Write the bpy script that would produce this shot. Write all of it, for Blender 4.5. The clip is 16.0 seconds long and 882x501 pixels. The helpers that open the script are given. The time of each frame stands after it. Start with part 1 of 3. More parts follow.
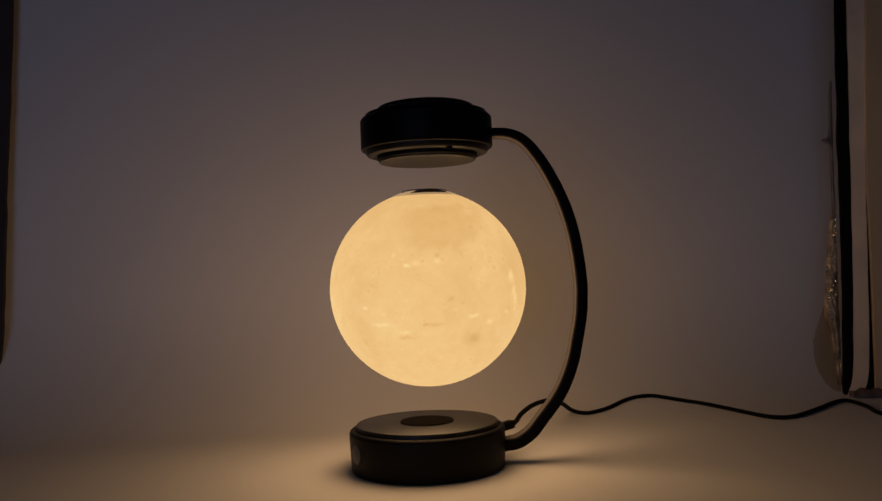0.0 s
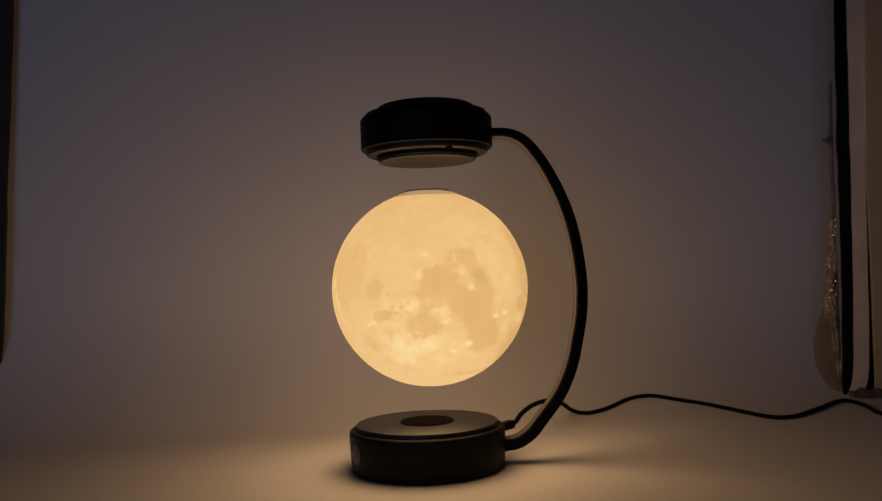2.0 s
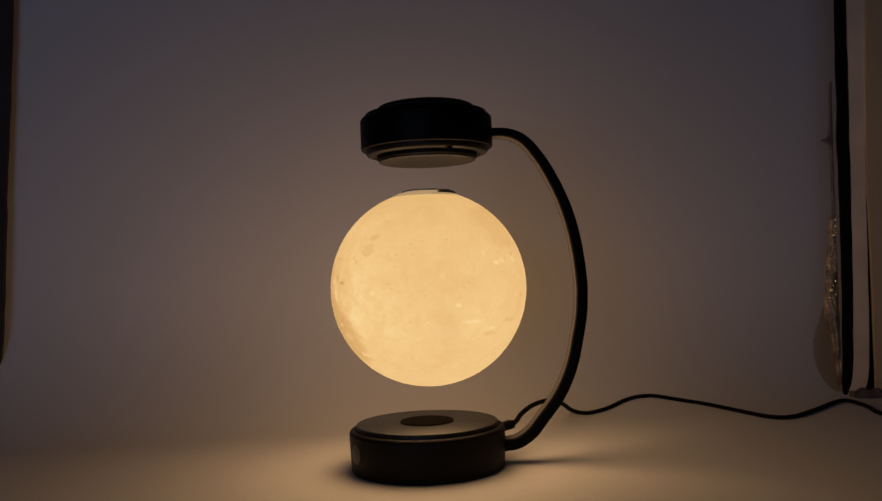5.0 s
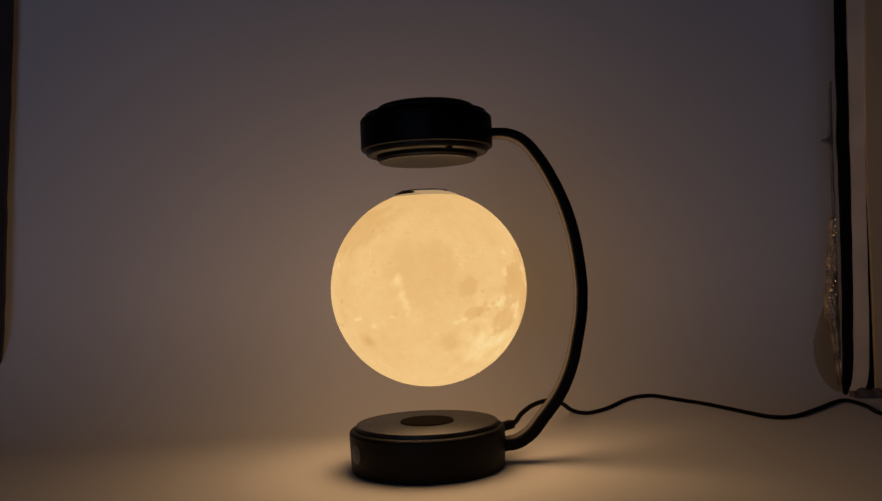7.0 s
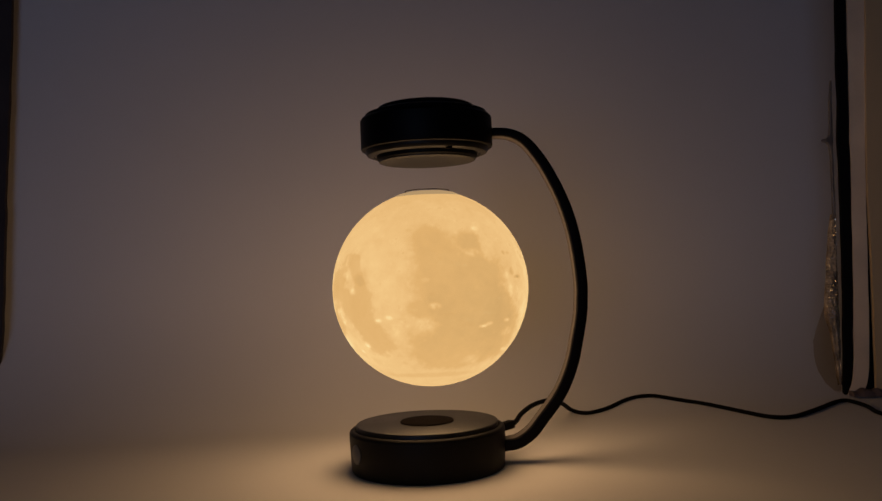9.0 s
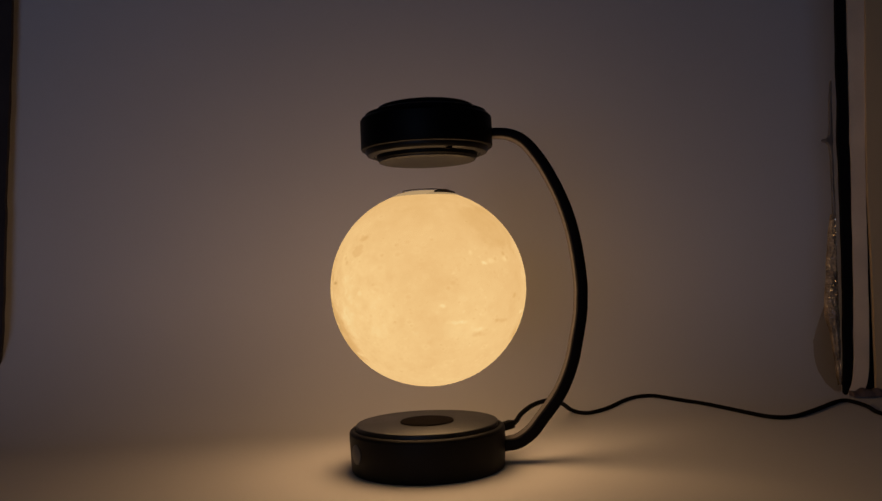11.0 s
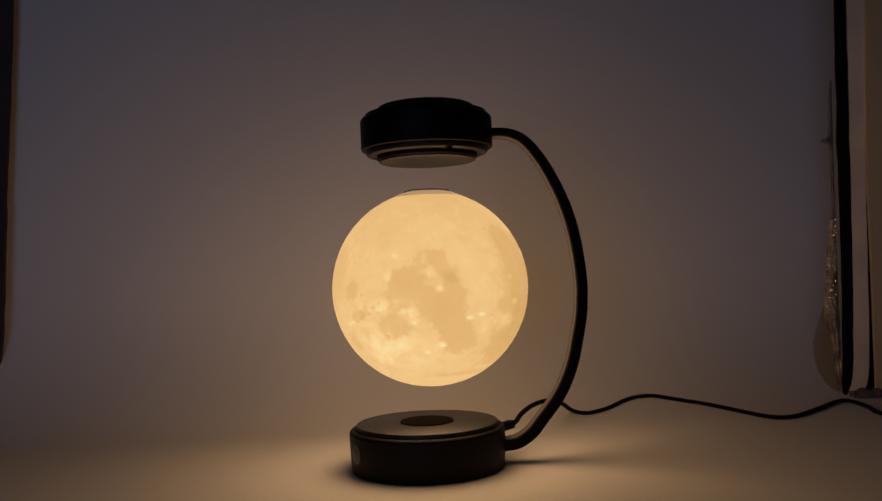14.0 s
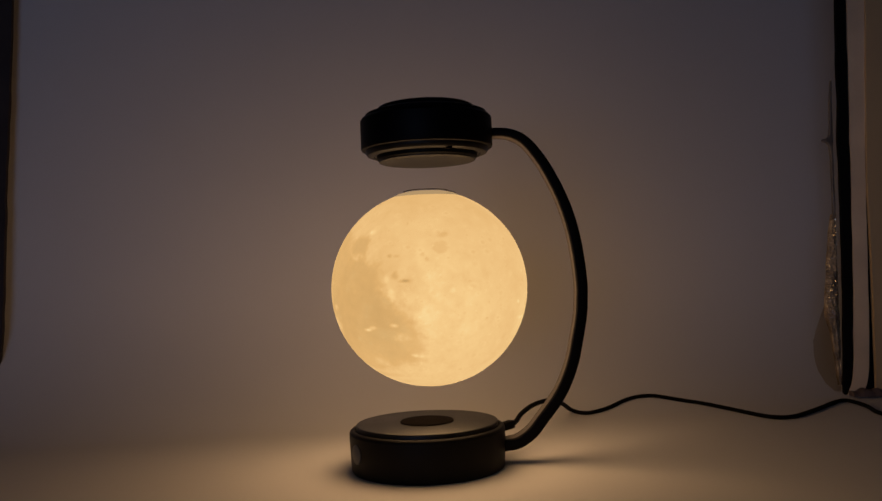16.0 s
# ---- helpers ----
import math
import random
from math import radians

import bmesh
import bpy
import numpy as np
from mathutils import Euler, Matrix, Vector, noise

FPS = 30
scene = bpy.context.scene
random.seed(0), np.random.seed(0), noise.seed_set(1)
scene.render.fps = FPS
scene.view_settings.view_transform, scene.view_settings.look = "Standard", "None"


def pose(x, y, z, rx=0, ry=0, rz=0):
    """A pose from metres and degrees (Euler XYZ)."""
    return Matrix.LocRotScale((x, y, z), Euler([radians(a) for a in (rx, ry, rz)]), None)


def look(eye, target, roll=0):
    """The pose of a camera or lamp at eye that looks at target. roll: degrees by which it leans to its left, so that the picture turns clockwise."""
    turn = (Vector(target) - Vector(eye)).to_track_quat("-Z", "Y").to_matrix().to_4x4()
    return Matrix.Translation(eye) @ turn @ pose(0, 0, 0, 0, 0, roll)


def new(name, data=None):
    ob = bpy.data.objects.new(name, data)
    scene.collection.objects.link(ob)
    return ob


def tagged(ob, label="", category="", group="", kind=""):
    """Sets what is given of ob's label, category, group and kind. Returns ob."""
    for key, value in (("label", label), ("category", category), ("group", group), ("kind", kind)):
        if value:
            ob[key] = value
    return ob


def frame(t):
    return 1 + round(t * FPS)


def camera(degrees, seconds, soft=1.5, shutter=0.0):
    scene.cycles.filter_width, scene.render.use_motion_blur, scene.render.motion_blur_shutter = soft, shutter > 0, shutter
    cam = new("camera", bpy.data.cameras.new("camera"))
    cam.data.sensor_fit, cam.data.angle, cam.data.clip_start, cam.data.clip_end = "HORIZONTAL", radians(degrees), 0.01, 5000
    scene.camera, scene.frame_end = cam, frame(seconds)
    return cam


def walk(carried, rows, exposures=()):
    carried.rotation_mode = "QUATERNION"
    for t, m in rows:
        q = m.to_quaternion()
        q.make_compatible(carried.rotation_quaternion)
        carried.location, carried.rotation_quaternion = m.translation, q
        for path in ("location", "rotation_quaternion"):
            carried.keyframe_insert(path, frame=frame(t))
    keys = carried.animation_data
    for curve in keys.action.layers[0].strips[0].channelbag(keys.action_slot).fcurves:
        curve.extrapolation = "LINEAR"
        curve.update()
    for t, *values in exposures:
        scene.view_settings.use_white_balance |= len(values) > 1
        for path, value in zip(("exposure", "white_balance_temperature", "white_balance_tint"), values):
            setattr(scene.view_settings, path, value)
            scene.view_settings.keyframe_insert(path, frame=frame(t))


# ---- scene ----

# camera: stands still before the lamp, lightly rolled
cam = camera(55.2, 16.0, soft=1.5)
EYE = (0.0147, -0.6075, 0.1395)
TILT, ROLL = 1.566, -2.2
STAND = pose(*EYE, 90 + TILT, 0, 0) @ pose(0, 0, 0, 0, 0, ROLL)
walk(cam, [(0.0, STAND), (16.0, STAND)])

# light: the glowing globe, and an unseen cool fill lamp added behind the camera
world = bpy.data.worlds.new("world")
scene.world = world
world.use_nodes = True
world.node_tree.nodes["Background"].inputs[0].default_value = (0.25, 0.3, 0.45, 1)
world.node_tree.nodes["Background"].inputs[1].default_value = 0.02
scene.view_settings.exposure = 0.0

GLOBE = Vector((0.0053, 0.0, 0.1296))
R = 0.07
SPIN = 61.45


def lamp(name, kind, m, power, colour, **values):
    data = bpy.data.lights.new(name, kind)
    data.energy, data.color = power, colour
    for key, value in values.items():
        if key == "radius":
            data.shadow_soft_size = value
        elif key == "size":
            data.shape, data.size, data.size_y = "RECTANGLE", value[0], value[1]
    ob = new(name, data)
    ob.matrix_world = m
    return ob


lamp("globe_led", "POINT", Matrix.Translation(GLOBE), 4.9, (0.96, 0.55, 0.27), radius=0.068)
lamp("cool_fill", "AREA", look((-0.85, -2.57, 0.15), (-0.85, 0.3, 0.15)), 4.75, (0.39, 0.55, 1.0), size=(1.15, 0.85))


# materials
def material(name, colour, rough=0.6, metal=0.0, grain=0.0, grain_scale=300.0, stain=0.0, stain_scale=8.0,
             bump=0.0, bump_scale=400.0, spec=0.5, coat=0.0):
    m = bpy.data.materials.new(name)
    m.use_nodes = True
    n, l = m.node_tree.nodes, m.node_tree.links
    b = n["Principled BSDF"]
    b.inputs["Roughness"].default_value = rough
    b.inputs["Metallic"].default_value = metal
    b.inputs["Specular IOR Level"].default_value = spec
    b.inputs["Coat Weight"].default_value = coat
    co = n.new("ShaderNodeTexCoord")

    def noise_node(scale, detail):
        t = n.new("ShaderNodeTexNoise")
        t.inputs["Scale"].default_value, t.inputs["Detail"].default_value = scale, detail
        l.new(co.outputs["Object"], t.inputs["Vector"])
        return t

    def factor(a, b_, op):
        q = n.new("ShaderNodeMath")
        q.operation = op
        for i, v in enumerate((a, b_)):
            if isinstance(v, float):
                q.inputs[i].default_value = v
            else:
                l.new(v, q.inputs[i])
        return q.outputs[0]

    fine, wide = noise_node(grain_scale, 3), noise_node(stain_scale, 4)
    f = factor(factor(fine.outputs[0], 0.5, "SUBTRACT"), grain * 2.0, "MULTIPLY")
    s = factor(factor(wide.outputs[0], 0.5, "SUBTRACT"), stain * 2.0, "MULTIPLY")
    k = factor(factor(f, s, "ADD"), 1.0, "ADD")
    mix = n.new("ShaderNodeVectorMath")
    mix.operation = "SCALE"
    mix.inputs[0].default_value = colour
    l.new(k, mix.inputs["Scale"])
    l.new(mix.outputs[0], b.inputs["Base Color"])
    r = factor(factor(s, 0.6, "MULTIPLY"), rough, "ADD")
    l.new(r, b.inputs["Roughness"])
    if bump:
        t = noise_node(bump_scale, 4)
        u = n.new("ShaderNodeBump")
        u.inputs["Strength"].default_value, u.inputs["Distance"].default_value = bump, 0.0006
        l.new(t.outputs[0], u.inputs["Height"])
        l.new(u.outputs[0], b.inputs["Normal"])
    return m


PAPER = material("backdrop_paper", (0.76, 0.75, 0.75), 0.85, grain=0.03, grain_scale=900, stain=0.05, stain_scale=5, bump=0.15, bump_scale=700, spec=0.2)
FABRIC = material("tent_fabric", (0.62, 0.47, 0.27), 0.8, grain=0.08, grain_scale=1200, stain=0.12, stain_scale=9, bump=0.3, bump_scale=900, spec=0.2)
LIGHT_FABRIC = material("flap_fabric", (0.72, 0.60, 0.45), 0.75, grain=0.1, grain_scale=1200, stain=0.2, stain_scale=25, bump=0.3, bump_scale=900, spec=0.25)
BLACK_CLOTH = material("black_binding", (0.006, 0.006, 0.007), 0.95, grain=0.3, grain_scale=1500, stain=0.2, stain_scale=30, bump=0.3, spec=0.1)
GREY_CLOTH = material("dark_binding", (0.06, 0.05, 0.05), 0.95, grain=0.3, grain_scale=1500, stain=0.5, stain_scale=14, bump=0.3, spec=0.1)
HEM = material("crumpled_hem", (0.15, 0.112, 0.105), 0.8, grain=0.3, grain_scale=1500, stain=0.6, stain_scale=60, bump=0.4, spec=0.2)
BLACK = material("black_plastic", (0.0022, 0.0020, 0.0021), 0.5, grain=0.15, grain_scale=1800, stain=0.12, stain_scale=25, bump=0.06, bump_scale=2500, spec=0.10)
SATIN = material("satin_black_plastic", (0.0075, 0.0068, 0.006), 0.4, grain=0.12, grain_scale=2200, stain=0.15, stain_scale=30, bump=0.08, bump_scale=2500, spec=0.45)
ARM = material("satin_arm", (0.0026, 0.0019, 0.0016), 0.45, grain=0.12, grain_scale=2200, stain=0.15, stain_scale=30, bump=0.06, bump_scale=2500, spec=0.08)
# paler copy of the arm's black, painted where the globe lights it
LIT_EDGE = material("arm_lit_edge", (0.092, 0.080, 0.069), 0.35, grain=0.12, grain_scale=2200, stain=0.2, stain_scale=40, bump=0.06, bump_scale=2500, spec=0.25)
BODY = material("base_plastic", (0.0042, 0.0034, 0.0028), 0.5, grain=0.15, grain_scale=1800, stain=0.2, stain_scale=25, bump=0.06, bump_scale=2500, spec=0.14)
COLLAR = material("collar_plastic", (0.0020, 0.0018, 0.0017), 0.45, grain=0.12, grain_scale=2200, stain=0.15, stain_scale=30, bump=0.08, bump_scale=2500, spec=0.3)
BUTTON = material("button_grey", (0.085, 0.088, 0.085), 0.5, grain=0.1, grain_scale=1800, stain=0.1, stain_scale=60)
GREY = material("grey_plastic", (0.0050, 0.0044, 0.0038), 0.5, grain=0.08, grain_scale=1800, stain=0.12, stain_scale=30, bump=0.05, bump_scale=2500)
PAD = material("dark_pad", (0.0035, 0.002, 0.0016), 0.85, grain=0.2, grain_scale=1500, stain=0.2, stain_scale=60, bump=0.2, bump_scale=1500, spec=0.04)
RUBBER = material("cable_rubber", (0.0018, 0.0013, 0.0012), 0.7, grain=0.15, grain_scale=900, stain=0.15, stain_scale=20, bump=0.05, spec=0.10)
BROWN = material("brown_plastic", (0.05, 0.018, 0.008), 0.35, grain=0.15, grain_scale=900, stain=0.3, stain_scale=60)
WOOD = material("table_wood", (0.22, 0.14, 0.08), 0.5, grain=0.2, grain_scale=40, stain=0.3, stain_scale=4, bump=0.1)
PLASTER = material("wall_plaster", (0.09, 0.09, 0.095), 0.9, grain=0.05, grain_scale=120, stain=0.08, stain_scale=2, bump=0.2, bump_scale=150)
CARPET = material("room_floor", (0.07, 0.06, 0.055), 0.9, grain=0.2, grain_scale=200, stain=0.2, stain_scale=3)


def plastic_wrap():
    m = bpy.data.materials.new("crumpled_plastic")
    m.use_nodes = True
    n, l = m.node_tree.nodes, m.node_tree.links
    b = n["Principled BSDF"]
    b.inputs["Base Color"].default_value = (0.33, 0.25, 0.17, 1)
    b.inputs["Roughness"].default_value = 0.2
    co, v, u = n.new("ShaderNodeTexCoord"), n.new("ShaderNodeTexVoronoi"), n.new("ShaderNodeBump")
    v.inputs["Scale"].default_value = 320
    u.inputs["Strength"].default_value, u.inputs["Distance"].default_value = 0.7, 0.0015
    t, r = n.new("ShaderNodeTexNoise"), n.new("ShaderNodeValToRGB")
    t.inputs["Scale"].default_value = 60
    r.color_ramp.elements[0].color, r.color_ramp.elements[0].position = (0.17, 0.13, 0.085, 1), 0.35
    r.color_ramp.elements[1].color, r.color_ramp.elements[1].position = (0.55, 0.43, 0.28, 1), 0.65
    for node in (v, t):
        l.new(co.outputs["Object"], node.inputs["Vector"])
    l.new(t.outputs[0], r.inputs[0])
    l.new(r.outputs[0], b.inputs["Base Color"])
    l.new(v.outputs[0], u.inputs["Height"])
    l.new(u.outputs[0], b.inputs["Normal"])
    return m


def moon_glow(name, attribute):
    """Lit printed shell: most of its light is its own, a little of the inner light passes straight through."""
    m = bpy.data.materials.new(name)
    m.use_nodes = True
    n, l = m.node_tree.nodes, m.node_tree.links
    n.remove(n["Principled BSDF"])
    out = n["Material Output"]
    at, ramp = n.new("ShaderNodeAttribute"), n.new("ShaderNodeValToRGB")
    at.attribute_name = attribute
    e = ramp.color_ramp.elements
    e[0].position, e[0].color = 0.0, (0.50, 0.30, 0.11, 1)
    e[1].position, e[1].color = 1.0, (1.0, 0.78, 0.38, 1)
    for p, c in ((0.3, (0.75, 0.435, 0.156, 1)), (0.5, (0.845, 0.519, 0.208, 1)), (0.7, (0.935, 0.613, 0.26, 1))):
        q = e.new(p)
        q.color = c
    co, fine = n.new("ShaderNodeTexCoord"), n.new("ShaderNodeTexNoise")
    fine.inputs["Scale"].default_value, fine.inputs["Detail"].default_value = 140, 4
    l.new(co.outputs["Object"], fine.inputs["Vector"])
    a1, a2 = n.new("ShaderNodeMath"), n.new("ShaderNodeMath")
    a1.operation, a1.inputs[1].default_value, a1.inputs[2].default_value = "MULTIPLY_ADD", 0.12, -0.06
    a2.operation = "ADD"
    l.new(fine.outputs[0], a1.inputs[0])
    l.new(a1.outputs[0], a2.inputs[0])
    l.new(at.outputs["Fac"], a2.inputs[1])
    l.new(a2.outputs[0], ramp.inputs[0])
    em, tr, mix = n.new("ShaderNodeEmission"), n.new("ShaderNodeBsdfTransparent"), n.new("ShaderNodeMixShader")
    mix.inputs[0].default_value = 0.12
    l.new(ramp.outputs[0], em.inputs[0])
    l.new(em.outputs[0], mix.inputs[1])
    l.new(tr.outputs[0], mix.inputs[2])
    l.new(mix.outputs[0], out.inputs[0])
    return m


def clear_plastic(name, colour, clear):
    m = bpy.data.materials.new(name)
    m.use_nodes = True
    n, l = m.node_tree.nodes, m.node_tree.links
    b, out = n["Principled BSDF"], n["Material Output"]
    b.inputs["Base Color"].default_value, b.inputs["Roughness"].default_value = (*colour, 1), 0.25
    tr, mix = n.new("ShaderNodeBsdfTransparent"), n.new("ShaderNodeMixShader")
    tr.inputs[0].default_value = (0.95, 0.9, 0.82, 1)
    mix.inputs[0].default_value = clear
    l.new(b.outputs[0], mix.inputs[1])
    l.new(tr.outputs[0], mix.inputs[2])
    l.new(mix.outputs[0], out.inputs[0])
    return m


def glow_plastic(name, colour, clear):
    """Milky plastic with a glow of its own, put in for the light inside."""
    m = bpy.data.materials.new(name)
    m.use_nodes = True
    n, l = m.node_tree.nodes, m.node_tree.links
    n.remove(n["Principled BSDF"])
    em, tr, mix = n.new("ShaderNodeEmission"), n.new("ShaderNodeBsdfTransparent"), n.new("ShaderNodeMixShader")
    em.inputs[0].default_value = (*colour, 1)
    mix.inputs[0].default_value = clear
    l.new(em.outputs[0], mix.inputs[1])
    l.new(tr.outputs[0], mix.inputs[2])
    l.new(mix.outputs[0], n["Material Output"].inputs[0])
    return m


WRAP = plastic_wrap()
GLINT = material("shiny_film", (0.45, 0.40, 0.30), 0.3, metal=1.0, grain=0.3, grain_scale=900)
SLACK = clear_plastic("clear_film", (0.04, 0.032, 0.027), 0.87)
FILM = material("grey_film", (0.16, 0.14, 0.125), 0.45, grain=0.15, grain_scale=250, stain=0.3, stain_scale=40, bump=0.4, bump_scale=120, spec=0.4)
MOON = moon_glow("moon_shell", "tone")
LID = glow_plastic("milky_plastic", (0.46, 0.30, 0.145), 0.18)


# building helpers
def finish(ob, material_, smooth=True):
    ob.data.materials.append(material_)
    if smooth:
        ob.data.polygons.foreach_set("use_smooth", [True] * len(ob.data.polygons))
    return ob


def part(name, bm, material_, parent=None, label="", smooth=True, sharp=35):
    """Links a bmesh as one mesh object, under a thing or part if there is one."""
    me = bpy.data.meshes.new(name)
    bmesh.ops.recalc_face_normals(bm, faces=bm.faces)
    for e in bm.edges:
        if len(e.link_faces) == 2 and e.calc_face_angle(0) > radians(sharp):
            e.smooth = False
    bm.to_mesh(me)
    bm.free()
    ob = finish(new(name, me), material_, smooth)
    ob.parent = parent
    if label:
        tagged(ob, label)
    return ob


def lathe(profile, steps=128):
    """Turns (radius, height) pairs about z; a radius of 0 closes the form."""
    bm = bmesh.new()
    rings = []
    for r, z in profile:
        if r == 0:
            rings.append([bm.verts.new((0, 0, z))])
        else:
            rings.append([bm.verts.new((r * math.cos(2 * math.pi * i / steps), r * math.sin(2 * math.pi * i / steps), z)) for i in range(steps)])
    for a, b in zip(rings, rings[1:]):
        for i in range(steps):
            j = (i + 1) % steps
            if len(a) == 1:
                bm.faces.new((a[0], b[i], b[j]))
            elif len(b) == 1:
                bm.faces.new((a[i], a[j], b[0]))
            else:
                bm.faces.new((a[i], a[j], b[j], b[i]))
    return bm


def round_corner(r0, z0, r1, z1, n=5):
    """A quarter turn from (r0, z0) to (r1, z1), leaving r0 upright."""
    return [(r1 + (r0 - r1) * math.cos(math.pi / 2 * i / n), z0 + (z1 - z0) * math.sin(math.pi / 2 * i / n)) for i in range(n + 1)]


def box(x0, x1, y0, y1, z0, z1, bevel=0.0):
    bm = bmesh.new()
    bmesh.ops.create_cube(bm, size=1)
    for v in bm.verts:
        v.co = ((x0 + x1) / 2 + v.co.x * (x1 - x0), (y0 + y1) / 2 + v.co.y * (y1 - y0), (z0 + z1) / 2 + v.co.z * (z1 - z0))
    if bevel:
        bmesh.ops.bevel(bm, geom=bm.edges[:], offset=bevel, segments=3, affect="EDGES", profile=0.5)
    return bm


def spline(points, n):
    """Smooth run through points (Catmull-Rom), n steps a stretch."""
    p = [Vector(q) for q in points]
    p = [2 * p[0] - p[1]] + p + [2 * p[-1] - p[-2]]
    out = []
    for a, b, c, d in zip(p, p[1:], p[2:], p[3:]):
        for i in range(n):
            t = i / n
            out.append(0.5 * (2 * b + (c - a) * t + (2 * a - 5 * b + 4 * c - d) * t * t + (3 * b - a - 3 * c + d) * t ** 3))
    return out + [p[-2]]


def sweep(path, section, across, swell=None):
    """Draws a closed section (along the path's side, along 'across') down a path; swell widens it by the share of the way."""
    bm = bmesh.new()
    rings = []
    for i, p in enumerate(path):
        way = (path[min(i + 1, len(path) - 1)] - path[max(i - 1, 0)]).normalized()
        side = way.cross(Vector(across)).normalized()
        up = side.cross(way).normalized()
        k = swell(i / (len(path) - 1)) if swell else 1
        rings.append([bm.verts.new(p + side * a * k + up * b) for a, b in section])
    k = len(section)
    for a, b in zip(rings, rings[1:]):
        for i in range(k):
            bm.faces.new((a[i], a[(i + 1) % k], b[(i + 1) % k], b[i]))
    bm.faces.new(rings[0])
    bm.faces.new(rings[-1])
    return bm


def rounded(w, h, r, n=4):
    """A rectangle w by h with rounded corners."""
    out = []
    for cx, cy, a0 in ((w / 2 - r, h / 2 - r, 0), (r - w / 2, h / 2 - r, 90), (r - w / 2, r - h / 2, 180), (w / 2 - r, r - h / 2, 270)):
        for i in range(n + 1):
            a = radians(a0 + 90 * i / n)
            out.append((cx + r * math.cos(a), cy + r * math.sin(a)))
    return out


def circle(r, n=12):
    return [(r * math.cos(2 * math.pi * i / n), r * math.sin(2 * math.pi * i / n)) for i in range(n)]


def thing(name, x, y, z, label, category, group="", kind=""):
    ob = new(name)
    ob.location = (x, y, z)
    ob.empty_display_size = 0.02
    return tagged(ob, label, category, group, kind)


# the setting: a room, a table, a sheet of backdrop paper that sweeps up behind the lamp
def build_room():
    for name, b, mat in (
            ("room_floor", box(-2.1, 2.1, -2.7, 1.7, -0.85, -0.75), CARPET),
            ("ceiling", box(-2.1, 2.1, -2.7, 1.7, 1.75, 1.85), PLASTER),
            ("wall_north", box(-2.1, 2.1, 1.6, 1.7, -0.75, 1.75), PLASTER),
            ("wall_west", box(-2.1, -2.0, -2.6, 1.6, -0.75, 1.75), PLASTER),
            ("wall_east", box(2.0, 2.1, -2.6, 1.6, -0.75, 1.75), PLASTER)):
        tagged(part(name, b, mat, smooth=False), name.replace("_", " ") + " of the plain dim room", "room", kind="structure")
    # assumed opening in this wall, made to go with the added cool fill
    b = bmesh.new()
    for q in ((-2.1, -1.45, -0.75, 1.75), (-0.25, 2.1, -0.75, 1.75), (-1.45, -0.25, -0.75, -0.30), (-1.45, -0.25, 0.60, 1.75)):
        piece = box(q[0], q[1], -2.7, -2.6, q[2], q[3])
        me = bpy.data.meshes.new("piece")
        piece.to_mesh(me)
        piece.free()
        b.from_mesh(me)
    tagged(part("wall_south", b, PLASTER, smooth=False), "wall with an assumed opening behind the table", "room", kind="structure")


def build_table():
    t = thing("table", 0, 0.1, -0.75, "plain wooden table under the white backdrop paper", "table")
    part("tabletop", box(-0.90, 0.90, -0.95, 0.6, 0.715, 0.7495, 0.004), WOOD, t)
    leg = part("leg", box(-0.03, 0.03, -0.03, 0.03, 0, 0.715, 0.003), WOOD, t)
    leg.location = (-0.83, -0.88, 0)
    for x, y in ((0.83, -0.88), (-0.83, 0.53), (0.83, 0.53)):
        q = leg.copy()
        scene.collection.objects.link(q)
        q.location = (x, y, 0)


LEAN, SWEEP, FOLD = radians(12), 0.15, 0.148
SKEW = pose(0, 0.25, 0.0018, 0, 0, 5) @ pose(0, -0.25, 0)


def build_backdrop():
    """Paper lying on the table and curving up into a wall that leans back; turned a little, gently uneven."""
    run = [(-0.75 + (FOLD + 0.75) * i / 50, 0.0) for i in range(51)]
    bend = math.pi / 2 - LEAN
    run += [(FOLD + SWEEP * math.sin(a), SWEEP * (1 - math.cos(a))) for a in (bend * i / 24 for i in range(1, 25))]
    y1, z1 = run[-1]
    run += [(y1 + 0.70 * i / 34 * math.sin(LEAN), z1 + 0.70 * i / 34 * math.cos(LEAN)) for i in range(1, 35)]
    bm = bmesh.new()
    cols = 80
    grid = []
    for y, z in run:
        row = []
        for i in range(cols + 1):
            x = -0.80 + 1.60 * i / cols
            w = 0.004 * noise.noise(Vector((x * 3, y * 3, z * 3))) * min(1, max(0, (z - 0.03) * 10))
            row.append(bm.verts.new(SKEW @ Vector((x, y + w, z))))
        grid.append(row)
    for a, b in zip(grid, grid[1:]):
        for i in range(cols):
            bm.faces.new((a[i], a[i + 1], b[i + 1], b[i]))
    ob = part("backdrop", bm, PAPER)
    s = ob.modifiers.new("thickness", "SOLIDIFY")
    s.thickness = 0.0015
    s.offset = -1 if ob.data.polygons[0].normal.z > 0 else 1
    tagged(ob, "white paper backdrop sweeping from table to wall", "backdrop", kind="structure")


